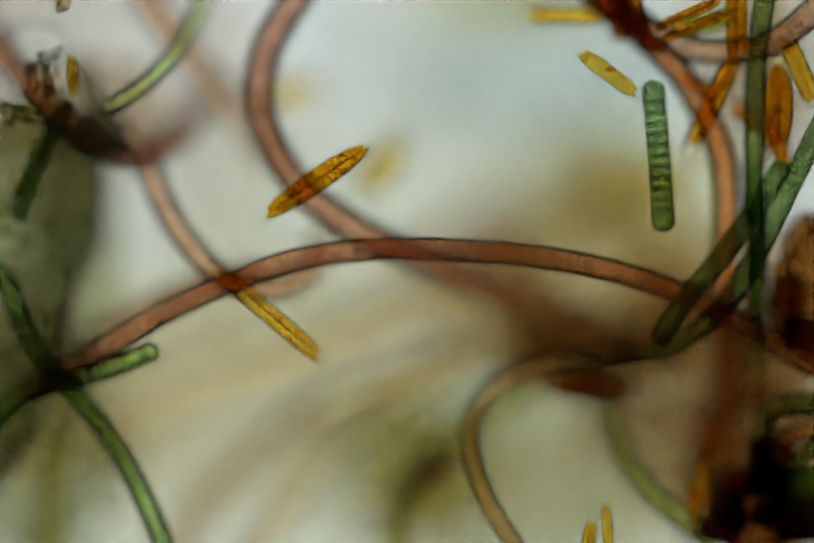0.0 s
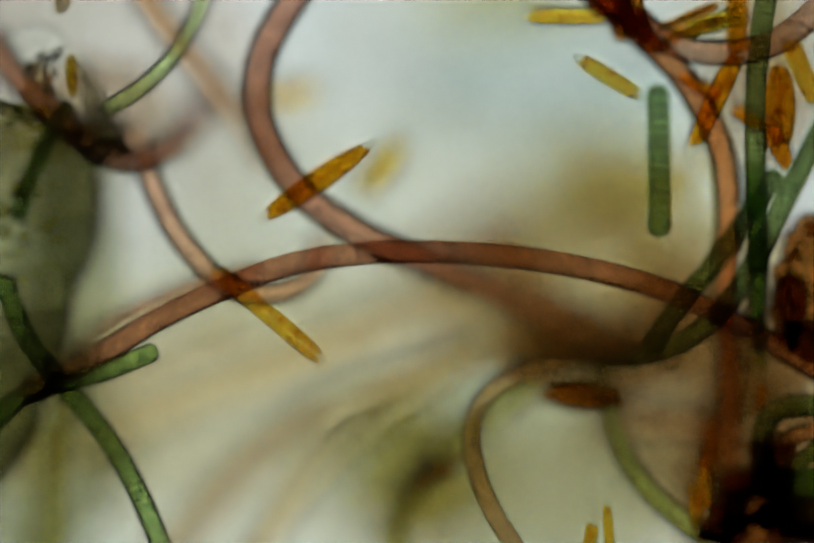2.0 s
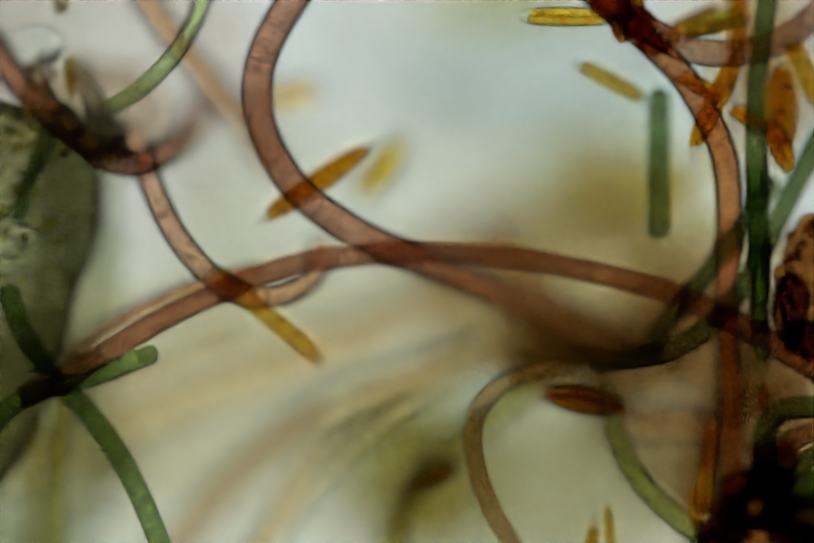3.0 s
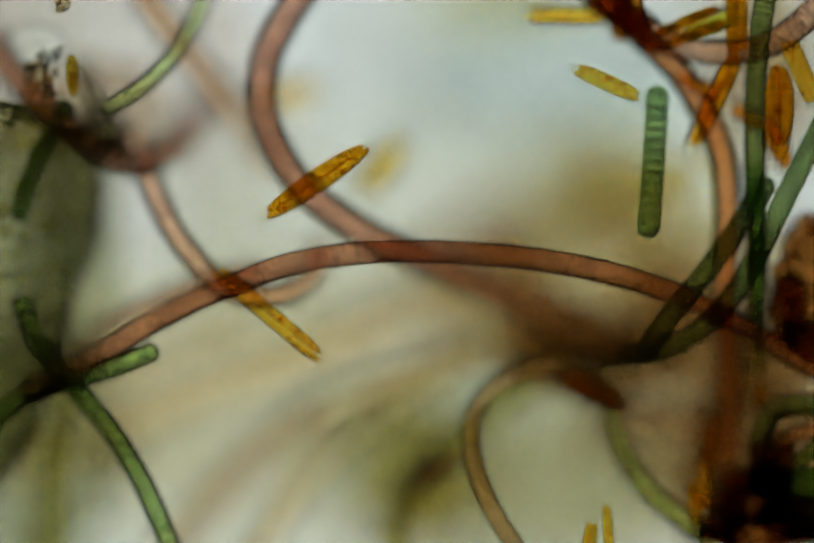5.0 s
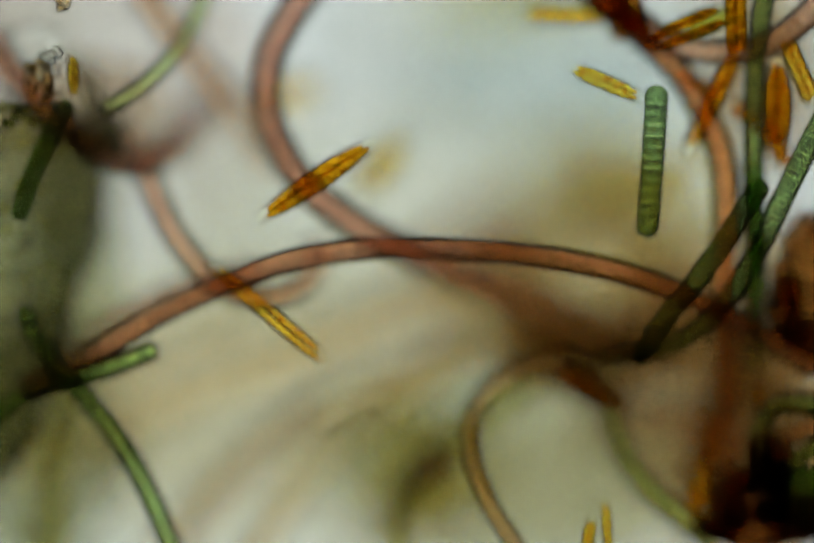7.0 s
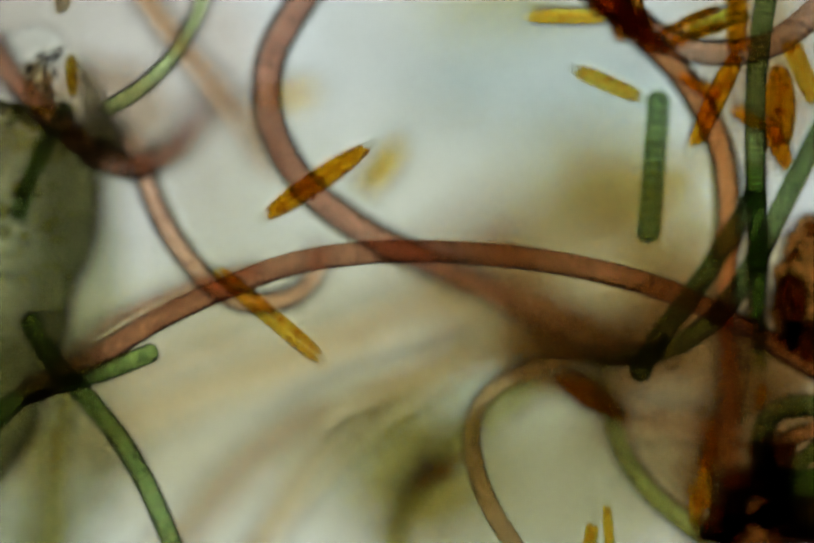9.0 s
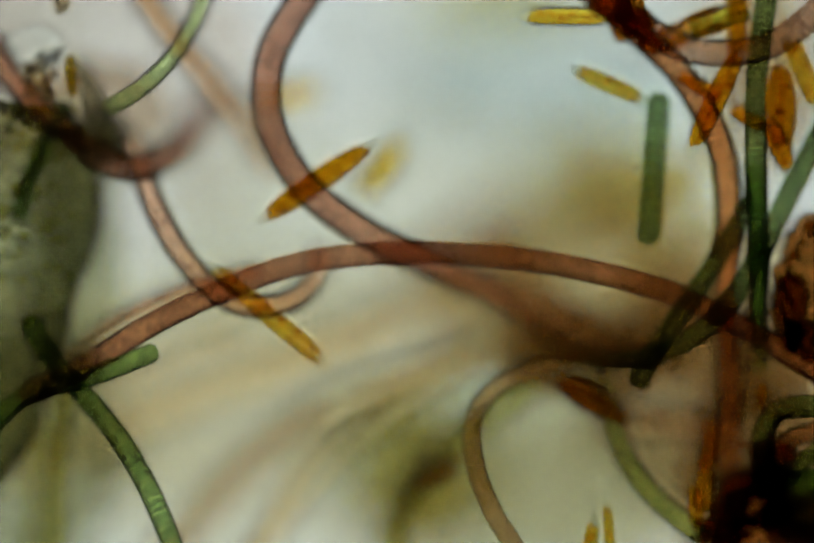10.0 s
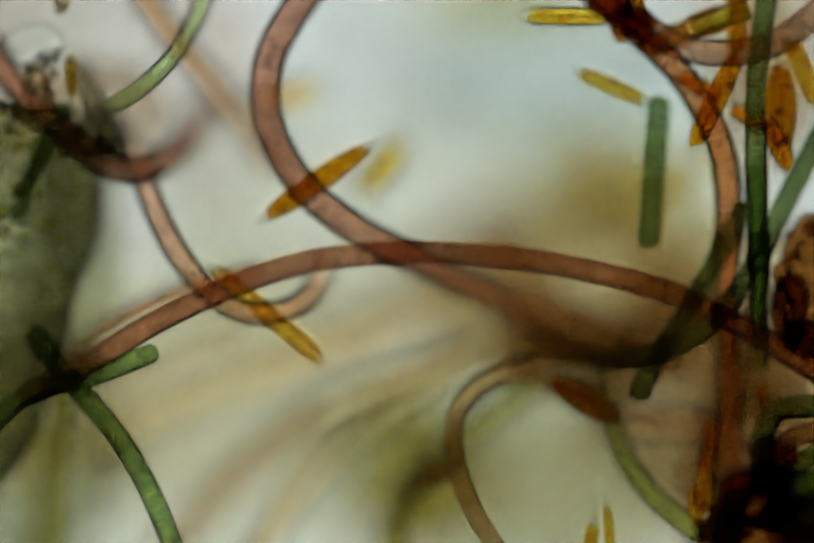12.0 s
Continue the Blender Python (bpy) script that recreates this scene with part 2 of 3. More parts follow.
def condenser():
    """The condenser lens under the slide: it throws the lamp's disc evenly into the objective, whatever point of the mount one looks at."""
    eye, lamp, glass, thick = REACH + 0.33, 2.17, 1.5, 0.14
    path = eye + glass * thick + lamp - thick
    bm = bmesh.new()
    flat, curved = [], []
    for k in range(1, 33):
        slope = 0.36 / eye * k / 32
        sine = math.sin(math.atan(slope)) / glass
        h, run = eye * slope, sine / math.sqrt(1 - sine * sine)
        lo, hi = 0.0, 0.4
        for _ in range(50):
            d = (lo + hi) / 2
            total = math.hypot(h, eye) + glass * d * math.hypot(1, run) + math.hypot(h + d * run, lamp - d)
            lo, hi = (d, hi) if total < path else (lo, d)
        flat.append((h, 0.0))
        curved.append((h + d * run, -d))
    top = turned([(0, -thick), *curved, *reversed(flat), (0, 0.0)], 96)
    ob = new("condenser_lens", mesh_of(top, "condenser_lens", CONDENSER, False))
    for face in ob.data.polygons:
        face.use_smooth = face.center.z < -0.001
    ob.location = (0, 0, -0.33)
    return tagged(ob, "clear glass condenser lens under the slide", "lens", kind="structure")


condenser()


def mucilage(label, mat, u, v, z, wide, high, seed):
    """A soft cloud deep under the filaments, added to tint and darken the background."""
    bm = bmesh.new()
    lump(bm, (0, 0, 0), (wide / 8000, high / 8000, 0.012), 0.35, 4, seed, 1.5)
    ob = new("mucilage", mesh_of(bm, "mucilage", mat))
    ob.location = at(u, v, z)
    return tagged(ob, label, "slime", "slime clouds", "stuff")


for seed, (label, mat, u, v, z, wide, high) in enumerate([
        ("beige cloud added to tint the background", BEIGE_TINT, 400, 1000, -186, 1700, 900),
        ("beige cloud added to tint the background", BEIGE_TINT, 760, 860, -237, 1500, 640),
        ("beige cloud added to tint the background", BEIGE_TINT, 330, 800, -152, 900, 360),
        ("greyish cloud added to tint the background", GREY_TINT, 1120, 960, -186, 1000, 520),
        ("faint pink cloud added to tint the background", PINK_TINT, 190, 200, -169, 620, 600),
        ("greyish cloud added to tint the background", GREY_TINT, 820, 420, -203, 1000, 460),
        ("greyish cloud added to tint the background", GREY_TINT, 1010, 60, -186, 820, 360),
        ("olive cloud added to tint the background", OLIVE_TINT, 1235, 430, -237, 440, 240),
        ("olive cloud added to tint the background", OLIVE_TINT, 1000, 20, -220, 360, 140),
        ("olive cloud added to tint the background", OLIVE_TINT, 850, 990, -203, 260, 320),
        ("brown cloud added to darken the background", BROWN_TINT, 1140, 600, -186, 640, 330),
        ("brown cloud added to darken the background", BROWN_TINT, 1080, 650, -104, 240, 110),
        ("brown cloud added to darken the background", BROWN_TINT, 1500, 640, -118, 520, 360),
        ("faint pink cloud added to tint the background", PINK_TINT, 160, 120, -152, 620, 420),
        ("rose brown cloud added to darken the background", ROSE_TINT, 1370, 800, -109, 400, 420),
        ("rose brown cloud added to darken the background", ROSE_TINT, 1360, 780, -143, 360, 360),
        ("brown cloud added to darken the background", BROWN_TINT, 1500, 950, -84, 360, 340),
        ("brown cloud added to darken the background", BROWN_TINT, 1520, 150, -169, 220, 420),
        # murky pair: shade at the silt's rim and below it, added as clouds
        ("murky cloud added as shade round the silt", MURK_SHADE, 138, 500, -96, 170, 560),
        ("murky cloud added as shade round the silt", MURK_SHADE, 36, 905, -130, 380, 470),
        ("brown cloud added to darken the background", BROWN_TINT, 1085, 695, -84, 170, 90),
        ("rose brown cloud added to darken the background", ROSE_TINT, 190, 226, -80, 240, 180),
        ("greyish cloud added to tint the background", GREY_TINT, 30, 60, -150, 260, 240),
        ("rose brown cloud added to darken the background", ROSE_TINT, 1530, 185, -130, 170, 240),
        ("beige cloud added to tint the background", BEIGE_TINT, 770, 440, -220, 820, 280),
        ("yellow cloud added to tint the background", YELLOW_TINT, 1235, 400, -152, 190, 180),
        ("yellow cloud added to tint the background", YELLOW_TINT, 1330, 370, -118, 110, 100),
        ("bluish green cloud added to tint the background", TEAL_TINT, 1060, 950, -203, 460, 460),
        ("bluish green cloud added to tint the background", TEAL_TINT, 700, 930, -186, 180, 240),
        ("bluish green cloud added to tint the background", TEAL_TINT, 1080, 190, -220, 520, 260),
        ("brown cloud added to darken the background", BROWN_TINT, 1110, 700, -90, 280, 90),
        ("brown cloud added to darken the background", BROWN_TINT, 1590, 930, -70, 180, 220),
        ("beige cloud added to tint the background", BEIGE_TINT, 1190, 1000, -170, 640, 330),
        ("beige cloud added to tint the background", BEIGE_TINT, 1150, 1020, -200, 560, 260),
        ("brown cloud added to darken the background", BROWN_TINT, 1150, 722, -70, 340, 130),
        ("olive cloud added to tint the background", OLIVE_TINT, 800, 980, -169, 240, 260),
        ("brown cloud added to darken the background", BROWN_TINT, 1515, 700, -66, 230, 130)]):
    mucilage(label, mat, u, v, z, wide, high, seed + 3)

# ---- filaments ----
loop = filament("reddish brown looped algal filament with fine cross walls", [(592, -40, -30), (539, 40, -28), (505, 110, -27), (494, 175, -26), (500, 235, -26), (526, 300, -26), (577, 372, -27), (648, 428, -28), (718, 468, -30), (800, 503, -37), (890, 543, -49), (980, 585, -64), (1070, 632, -81), (1160, 672, -98)], 63, 14, RED_BROWN, pinch=0.9, waist=0.4)
arch = filament("long arched brown algal filament with smooth walls", [(40, 770, -26), (110, 730, -21), (165, 702, -18), (220, 669, -15), (300, 619, -12), (390, 574, -9), (450, 549, -7), (520, 521, -6), (600, 500, -5), (700, 487, -5), (800, 484, -5), (900, 488, -5), (1000, 496, -5), (1100, 511, -6), (1200, 534, -8), (1300, 566, -11), (1380, 602, -14), (1470, 649, -18), (1590, 724, -22)], 46, 13, DUSKY, pinch=0.985, walls=False)
hook = filament("light brown filament bent under the long arch", [(258, 265, -62), (270, 308, -46), (287, 350, -36), (309, 400, -30), (336, 450, -27), (374, 500, -26), (420, 545, -25), (470, 570, -25), (530, 573, -28), (582, 555, -36), (612, 522, -48), (622, 482, -62)], 48, 12, BROWN, pinch=0.95, walls=False)
swag = filament("dark rusty filament sagging in a bow", [(-30, 70, -52), (10, 135, -46), (75, 200, -38), (140, 255, -30), (200, 300, -25), (260, 316, -29), (320, 298, -54), (368, 256, -86), (398, 200, -116)], 58, 13, DARK_BROWN, walls=False)
filament("murky dark filament looping round to the bow", [(228, 312, -33), (200, 240, -40), (168, 172, -46), (138, 122, -53)], 40, 13, MURK)
under = filament("faint brown filament under the end of the long arch", [(120, 705, -50), (200, 645, -48), (300, 590, -46), (400, 552, -45), (500, 530, -46)], 34, 13, BROWN, walls=False)
filament("faint brown filament far below the others", [(248, -40, -53), (303, 40, -57), (358, 112, -63), (418, 182, -72), (475, 255, -82), (540, 350, -94)], 50, 26, TAN, walls=False)
filament("rusty brown filament running down through the tangle", [(1114, -40, -24), (1194, 30, -24), (1259, 88, -25), (1319, 150, -26), (1364, 225, -26), (1396, 300, -27), (1408, 380, -29), (1409, 470, -33), (1407, 560, -38), (1412, 680, -47), (1418, 800, -56), (1422, 930, -64), (1430, 1080, -71)], 54, 13, RUST)
filament("brown filament curving in beside the diatoms", [(1610, -20, 0), (1560, 30, -3), (1515, 68, -7), (1465, 93, -12), (1400, 104, -18), (1345, 100, -21), (1290, 80, -22), (1235, 46, -21), (1180, 6, -20), (1130, -50, -19)], 54, 14, BROWN)
crook = filament("tan filament bent like a crook", [(1094, 730, -66), (1032, 732, -49), (982, 741, -36), (945, 764, -27), (919, 797, -22), (910, 848, -18), (921, 915, -14), (949, 985, -11), (987, 1046, -9), (1031, 1120, -8)], 38, 14, TAN, pinch=0.98, walls=False)
rod = filament("short straight green filament with clear cross walls", [(1264, 170, 8), (1268, 300, 4), (1270, 442, -1)], 46, 21, GREEN, (True, True), 0.90, waist=0.6, banded=True)
shoot = filament("dark green filament rod, blunt at both ends", [(1503, 327, 6), (1440, 425, 4), (1375, 515, 1), (1318, 585, -2), (1270, 658, -4)], 44, 12, DARK_GREEN, (True, True), 0.87, waist=0.6, banded=True)
filament("long dark green filament curving out of the tangle", [(1600, 200, 6), (1545, 310, 4), (1500, 405, 1), (1460, 490, -2), (1420, 560, -6), (1375, 617, -11), (1320, 660, -16), (1260, 686, -21), (1190, 697, -29), (1110, 702, -57)], 44, 12, DARK_GREEN, pinch=0.88, waist=0.7, banded=True)
filament("upright green filament among the diatoms", [(1482, -40, -5), (1468, 50, -7), (1458, 150, -9), (1456, 260, -11), (1458, 360, -14), (1462, 460, -17), (1466, 550, -24), (1468, 620, -40)], 44, 12, DARK_GREEN, (False, True), 0.9, waist=0.6, banded=True)
filament("rosy brown filament under the curled one", [(1620, 826, -22), (1560, 838, -22), (1512, 862, -24), (1480, 900, -29)], 40, 13, BROWN, walls=False)
filament("dark green filament standing behind the upright one", [(1462, 330, -40), (1464, 420, -33), (1466, 540, -31), (1470, 640, -34), (1478, 720, -46)], 42, 11, DARK_GREEN, (True, False), 0.9)
frond = filament("green filament crossing in front of the silt", [(-8, 520, -20), (15, 560, -18), (50, 650, -14), (95, 712, -12), (145, 767, -13), (200, 832, -14), (243, 900, -15), (280, 975, -15), (312, 1055, -16), (345, 1140, -16), (375, 1220, -16)], 44, 30, GREEN, (True, False), 0.80, waist=0.5)
filament("short green filament end lying on the long one", [(-30, 836, -14), (30, 775, -13), (90, 748, -12), (150, 732, -12), (220, 710, -12), (293, 680, -11)], 40, 12, GREEN, (False, True), 0.9)
filament("pale green filament end hanging from above", [(400, -40, -53), (380, 30, -38), (346, 92, -25), (305, 140, -18), (258, 180, -14), (206, 209, -11)], 36, 13, GREY_GREEN, (False, True), 0.95)
filament("short blurred green filament over the silt", [(128, 205, 17), (95, 270, 16), (62, 340, 15), (38, 412, 14)], 38, 13, GREEN, (True, True), 0.93)
filament("pale green filament curving up from below", [(1166, 728, -66), (1176, 788, -50), (1190, 842, -38), (1214, 898, -29), (1258, 958, -27), (1314, 1008, -26), (1386, 1064, -26)], 44, 12, PALE_GREEN, pinch=0.96, walls=False)
filament("green filament curled in a hook", [(1610, 786, -14), (1540, 784, -15), (1495, 796, -15), (1472, 838, -16), (1476, 890, -18), (1510, 930, -20)], 46, 12, DARK_GREEN, pinch=0.93, waist=0.5, banded=True)
filament("dark green filament in the bottom of the tangle", [(1610, 850, -16), (1550, 890, -17), (1505, 940, -18), (1500, 1000, -19), (1560, 1030, -20), (1620, 1020, -21)], 36, 13, DARK_GREEN, pinch=0.93)

needle = part("needle", turned([(0, -0.0034), (0.0004, -0.0022), (0.0006, 0), (0.0004, 0.0022), (0, 0.0034)], 8), MUD, rod, "thin dark needle stuck across the cells")
needle.matrix_basis = Matrix.Translation(at(1278, 283, 14) - rod.location) @ Matrix.Rotation(radians(62), 4, "Z") @ Matrix.Rotation(radians(90), 4, "X")

# deep, faint strands
for stops, width, mat in [
        ([(-60, 980, -118), (150, 900, -114), (330, 830, -111), (520, 760, -108), (760, 640, -104)], 60, PALE),
        ([(300, 1120, -101), (440, 960, -97), (560, 850, -94), (720, 770, -91), (960, 690, -87)], 54, PALE),
        ([(480, 1120, -80), (600, 960, -77), (720, 840, -74), (840, 760, -74), (980, 700, -77)], 40, PALE),
        ([(180, 860, -135), (380, 770, -131), (600, 700, -128), (900, 620, -125)], 70, PALE),
        ([(940, 470, -101), (1030, 560, -97), (1110, 630, -91), (1260, 700, -84)], 60, TAN),
        ([(1220, 830, -84), (1330, 840, -80), (1430, 860, -77)], 60, GREY_BROWN),
        ([(1130, 270, -152), (1180, 380, -143), (1230, 520, -135)], 50, PALE),
        ([(740, 1100, -80), (780, 1000, -77), (850, 900, -74), (940, 830, -74), (1040, 760, -77)], 50, OLIVE),
        ([(100, 1120, -60), (104, 960, -57), (112, 840, -53), (120, 760, -57)], 40, OLIVE),
        ([(62, 1120, -77), (58, 960, -74), (70, 830, -70)], 36, OLIVE),
        ([(770, 1120, -53), (776, 1020, -53), (796, 950, -55), (850, 900, -58)], 34, OLIVE),
        ([(480, 1120, -80), (590, 910, -74), (680, 820, -72), (780, 745, -74), (900, 690, -80)], 36, PALE),
        ([(330, 1120, -87), (420, 980, -84), (520, 880, -80), (620, 800, -80)], 36, GREY_BROWN),
        ([(200, 760, -94), (330, 705, -91), (460, 660, -87)], 34, PALE),
        ([(1388, 160, -84), (1392, 260, -80), (1386, 330, -80)], 44, PALE)]:
    filament("pale strand lying deep under the rest", stops, width, 40, mat, group="deep strands", walls=False)

# ---- diatoms ----
diatom("golden brown spindle-shaped diatom with clear tips", (492, 428, 1), (728, 268, 1), 46, AMBER)
diatom("golden needle-shaped diatom with two long plastids", (400, 506, -3), (630, 700, -1), 38, GOLD, power=6, blunt=0.5, fill=0.9, gap=0.22, body=0.44)
dart = diatom("small pale golden diatom beside the green rod", (1100, 91, 4), (1237, 193, 3), 34, GOLD, power=4, fill=0.8, body=0.5, gap=0.2)
diatom("amber diatom wedged among filaments", (1432, 80, -5), (1326, 304, -16), 42, AMBER, power=3)
diatom("oval amber diatom lying among filaments", (1500, 108, -3), (1504, 298, -3), 58, AMBER, power=2)
diatom("amber diatom under the oval one", (1474, 215, -23), (1532, 346, -23), 46, AMBER, power=2)
amber_bar = diatom("slim amber diatom lying across the filaments", (1240, 70, 7), (1396, 0, 3), 25, AMBER, power=4, gap=0.17)
amber_twin = diatom("slim amber diatom lying beside its twin", (1256, 86, 6), (1412, 26, 2), 25, AMBER, power=4, gap=0.17)
olive_bar = diatom("olive diatom beneath the amber one", (1305, 60, -19), (1446, 28, -19), 40, LIME, power=10, blunt=0.75)
diatom("upright amber diatom between filaments", (1416, -60, 5), (1420, 112, 4), 42, AMBER, power=14, blunt=0.85, fill=0.9)
diatom("slim golden diatom at the rim of the cluster", (1512, 66, -1), (1574, 206, -1), 38, GOLD, power=8, blunt=0.7)
diatom("ochre diatom lying level in the depth", (1000, 32, -22), (1190, 34, -22), 38, GOLD, power=4)
umber = diatom("amber brown diatom beneath the crook", (1026, 768, -32), (1214, 776, -30), 56, UMBER, blunt=0.3, fill=0.9)
diatom("tiny ochre diatom beside the mineral grain", (138, 98, 2), (142, 192, 2), 24, OCHRE)
diatom("golden diatom standing at the bottom", (1167, 962, -3), (1176, 1080, -3), 20, GOLD, power=3)
diatom("pale golden diatom standing at the bottom", (1146, 986, -3), (1126, 1090, -3), 26, GOLD, power=3, fill=0.6)
diatom("ochre diatom in the depth beside the loop", (474, 207, -86), (640, 180, -88), 44, GOLD)
diatom("ochre diatom in the depth beside the spindle", (790, 266, -72), (690, 406, -74), 60, OCHRE)
diatom("dark ochre diatom in the depth below", (780, 962, -50), (905, 898, -57), 48, UMBER)
diatom("rusty diatom upright in the tangle", (1374, 812, -40), (1368, 930, -43), 38, AMBER, power=8)
diatom("small golden diatom tip beside the curled filament", (1474, 735, -16), (1466, 796, -18), 24, GOLD)
diatom("golden diatom low in the tangle", (1336, 930, -18), (1346, 1030, -18), 30, GOLD)
diatom("golden diatom leaning low in the tangle", (1362, 880, -26), (1358, 1010, -26), 40, GOLD)
diatom("amber diatom crossing under the oval one", (1402, 206, -27), (1486, 252, -27), 36, AMBER, power=3)
diatom("amber diatom lying on the rusty filament", (1300, 140, -24), (1402, 196, -26), 34, AMBER, power=4)
diatom("umber diatom over the thick filament", (1196, -40, -8), (1232, 68, -9), 56, UMBER, power=10, blunt=0.75, fill=0.9)


# ---- silt, mineral and small matter ----
def silt(label, mat, lumps, grains=0, name="silt_clump", detail=4, rough=0.3, lean=0.0, grit=1.0):
    """A clump of lumps, with loose grains stuck to it."""
    thing = tagged(new(name), label, "sediment")
    thing.location = at(*lumps[0][0])
    pick = random.Random(len(label))
    for k, (c, size) in enumerate(lumps):
        bm = bmesh.new()
        lump(bm, at(*c) - thing.location, [s / 4000 for s in size], rough, detail, k + len(label), 1.6)
        for v in bm.verts:
            v.co.x += lean * (v.co.y - (at(*c) - thing.location).y)
        part("lump", bm, mat, thing, smooth=detail > 2)
    if grains:
        bm = bmesh.new()
        for k in range(grains):
            c, size = pick.choice(lumps)
            d = Vector((pick.gauss(0, 1), pick.gauss(0, 1), abs(pick.gauss(0, 1)))).normalized()
            p = at(*c) - thing.location + Vector((d.x * size[0] + lean * d.y * size[1], d.y * size[1], d.z * size[2])) / 4000
            r = grit * pick.uniform(0.0006, 0.0026)
            lump(bm, p, (r * pick.uniform(0.8, 1.6), r, r * 0.8), 0.4, 2, k, 1.0)
        tagged(part("grit", bm, mat, thing), kind="stuff")
    return thing



def silt_bank():
    """The bank of silt that reaches in from the rim: one rough body with loose grit on it."""
    thing = tagged(new("silt_clump"), "dark olive clump of grainy silt", "sediment")
    thing.location = at(14, 600, -52)
    rim = [(196, -70), (204, 0), (224, 56), (256, 108), (294, 152), (336, 186), (400, 200), (450, 190), (510, 172), (560, 150), (630, 134), (700, 116), (780, 90), (850, 60), (920, 20), (980, -30)]
    edge = glide([at(u, v) for v, u in rim], 0.0018)
    pick, bm, rings = random.Random(8), bmesh.new(), []
    for k, p in enumerate(edge):
        left = at(-190, 0).x
        bite = 0.0022 * noise.fractal(Vector((k * 0.11, 3.1, 0)), 0.9, 2.0, 4)
        ring = []
        for j in range(56):
            a = math.pi * 2 * j / 56
            x = left + (p.x + bite - left) * (0.5 + 0.5 * math.copysign(abs(math.cos(a)) ** 0.7, math.cos(a)))
            q = Vector((x, p.y, 0.024 * math.copysign(abs(math.sin(a)) ** 0.8, math.sin(a))))
            rough = noise.fractal(q * 260, 0.8, 2.1, 5)
            q += Vector((0.0010 * rough * max(0.0, math.cos(a)), 0.0006 * rough, 0.0020 * rough))
            ring.append(bm.verts.new(q - Vector((thing.location.x, thing.location.y, 0))))
        rings.append(ring)
    for lo, hi in zip(rings, rings[1:]):
        for j in range(56):
            bm.faces.new((lo[j], hi[j], hi[(j + 1) % 56], lo[(j + 1) % 56]))
    bm.faces.new(rings[0])
    bm.faces.new(list(reversed(rings[-1])))
    bmesh.ops.recalc_face_normals(bm, faces=bm.faces[:])
    part("body", bm, SILT, thing)
    bm = bmesh.new()
    for k in range(700):
        p = pick.choice(edge)
        x = p.x - abs(pick.gauss(0, 0.022))
        r = pick.uniform(0.0004, 0.0014)
        lump(bm, Vector((x, p.y, pick.choice((-1, 1)) * pick.uniform(0.008, 0.024))) - Vector((thing.location.x, thing.location.y, 0)), (r * pick.uniform(0.8, 1.8), r, r * 0.8), 0.4, 1, k, 1.0)
    tagged(part("grit", bm, GRAIN, thing), kind="stuff")
    return thing


silt_bank()
strew = random.Random(5)
silt("scatter of olive grains stuck on the silt clump", GRAIN, [((strew.gauss(66, 46), 210 + 340 * strew.random() ** 1.6, strew.uniform(-26, -6)), (strew.uniform(4, 17), strew.uniform(4, 12), 5)) for k in range(120)], 0, "silt_grains", 2, 0.5)
silt("dark brown scrap under the sagging filament", MURK, [((188, 268, -57), (58, 44, 30))], 20, rough=0.3)
silt("dark brown matted clump in the tangle", MUD, [((1462, 985, -29), (66, 38, 40)), ((1436, 946, -36), (44, 32, 28)), ((1478, 928, -26), (38, 28, 22)), ((1410, 1002, -43), (38, 36, 28)), ((1500, 890, -40), (46, 36, 28)), ((1470, 1036, -29), (96, 36, 36)), ((1546, 1016, -40), (76, 46, 30)), ((1392, 1038, -36), (46, 24, 26)), ((1500, 965, -40), (26, 60, 20))], 320, rough=0.55, detail=5, grit=0.8)
silt("dark umber clump at the edge of the tangle", SOIL, [((1588, 560, -24), (90, 136, 60)), ((1552, 652, -33), (44, 34, 30)), ((1524, 590, -26), (34, 60, 30))], 260, grit=0.7)
silt("brown stained mineral grain with rough faces", STAINED, [((76, 162, 5), (25, 46, 16)), ((58, 160, 4), (15, 40, 12)), ((92, 172, 4), (14, 36, 12))], 24, "mineral_grain", 2, 0.4, grit=0.7)
silt("clear broken mineral grain with sharp edges", MINERAL, [((92, 112, 8), (24, 17, 12)), ((108, 104, 8), (13, 16, 9)), ((107, 138, 7), (9, 15, 8)), ((78, 106, 9), (14, 9, 8)), ((62, 124, 7), (9, 13, 7)), ((118, 92, 8), (8, 9, 6)), ((90, 130, 9), (10, 8, 6))], 8, "mineral_grain", 1, 0.5)
silt("clear greenish mineral grain with sharp edges", GREENISH, [((38, 222, 5), (20, 14, 11)), ((8, 206, 5), (15, 13, 12)), ((20, 240, 5), (12, 9, 8)), ((52, 232, 5), (9, 8, 6)), ((28, 208, 6), (9, 8, 6))], 8, "mineral_grain", 1, 0.5)
# clear oval added for the pale ring of the out-of-focus mineral and loop
silt("clear round vesicle beside the sagging filament", RING_CLEAR, [((66, 92, -32), (60, 42, 22))], 0, "ring_oval", 4, 0.08)
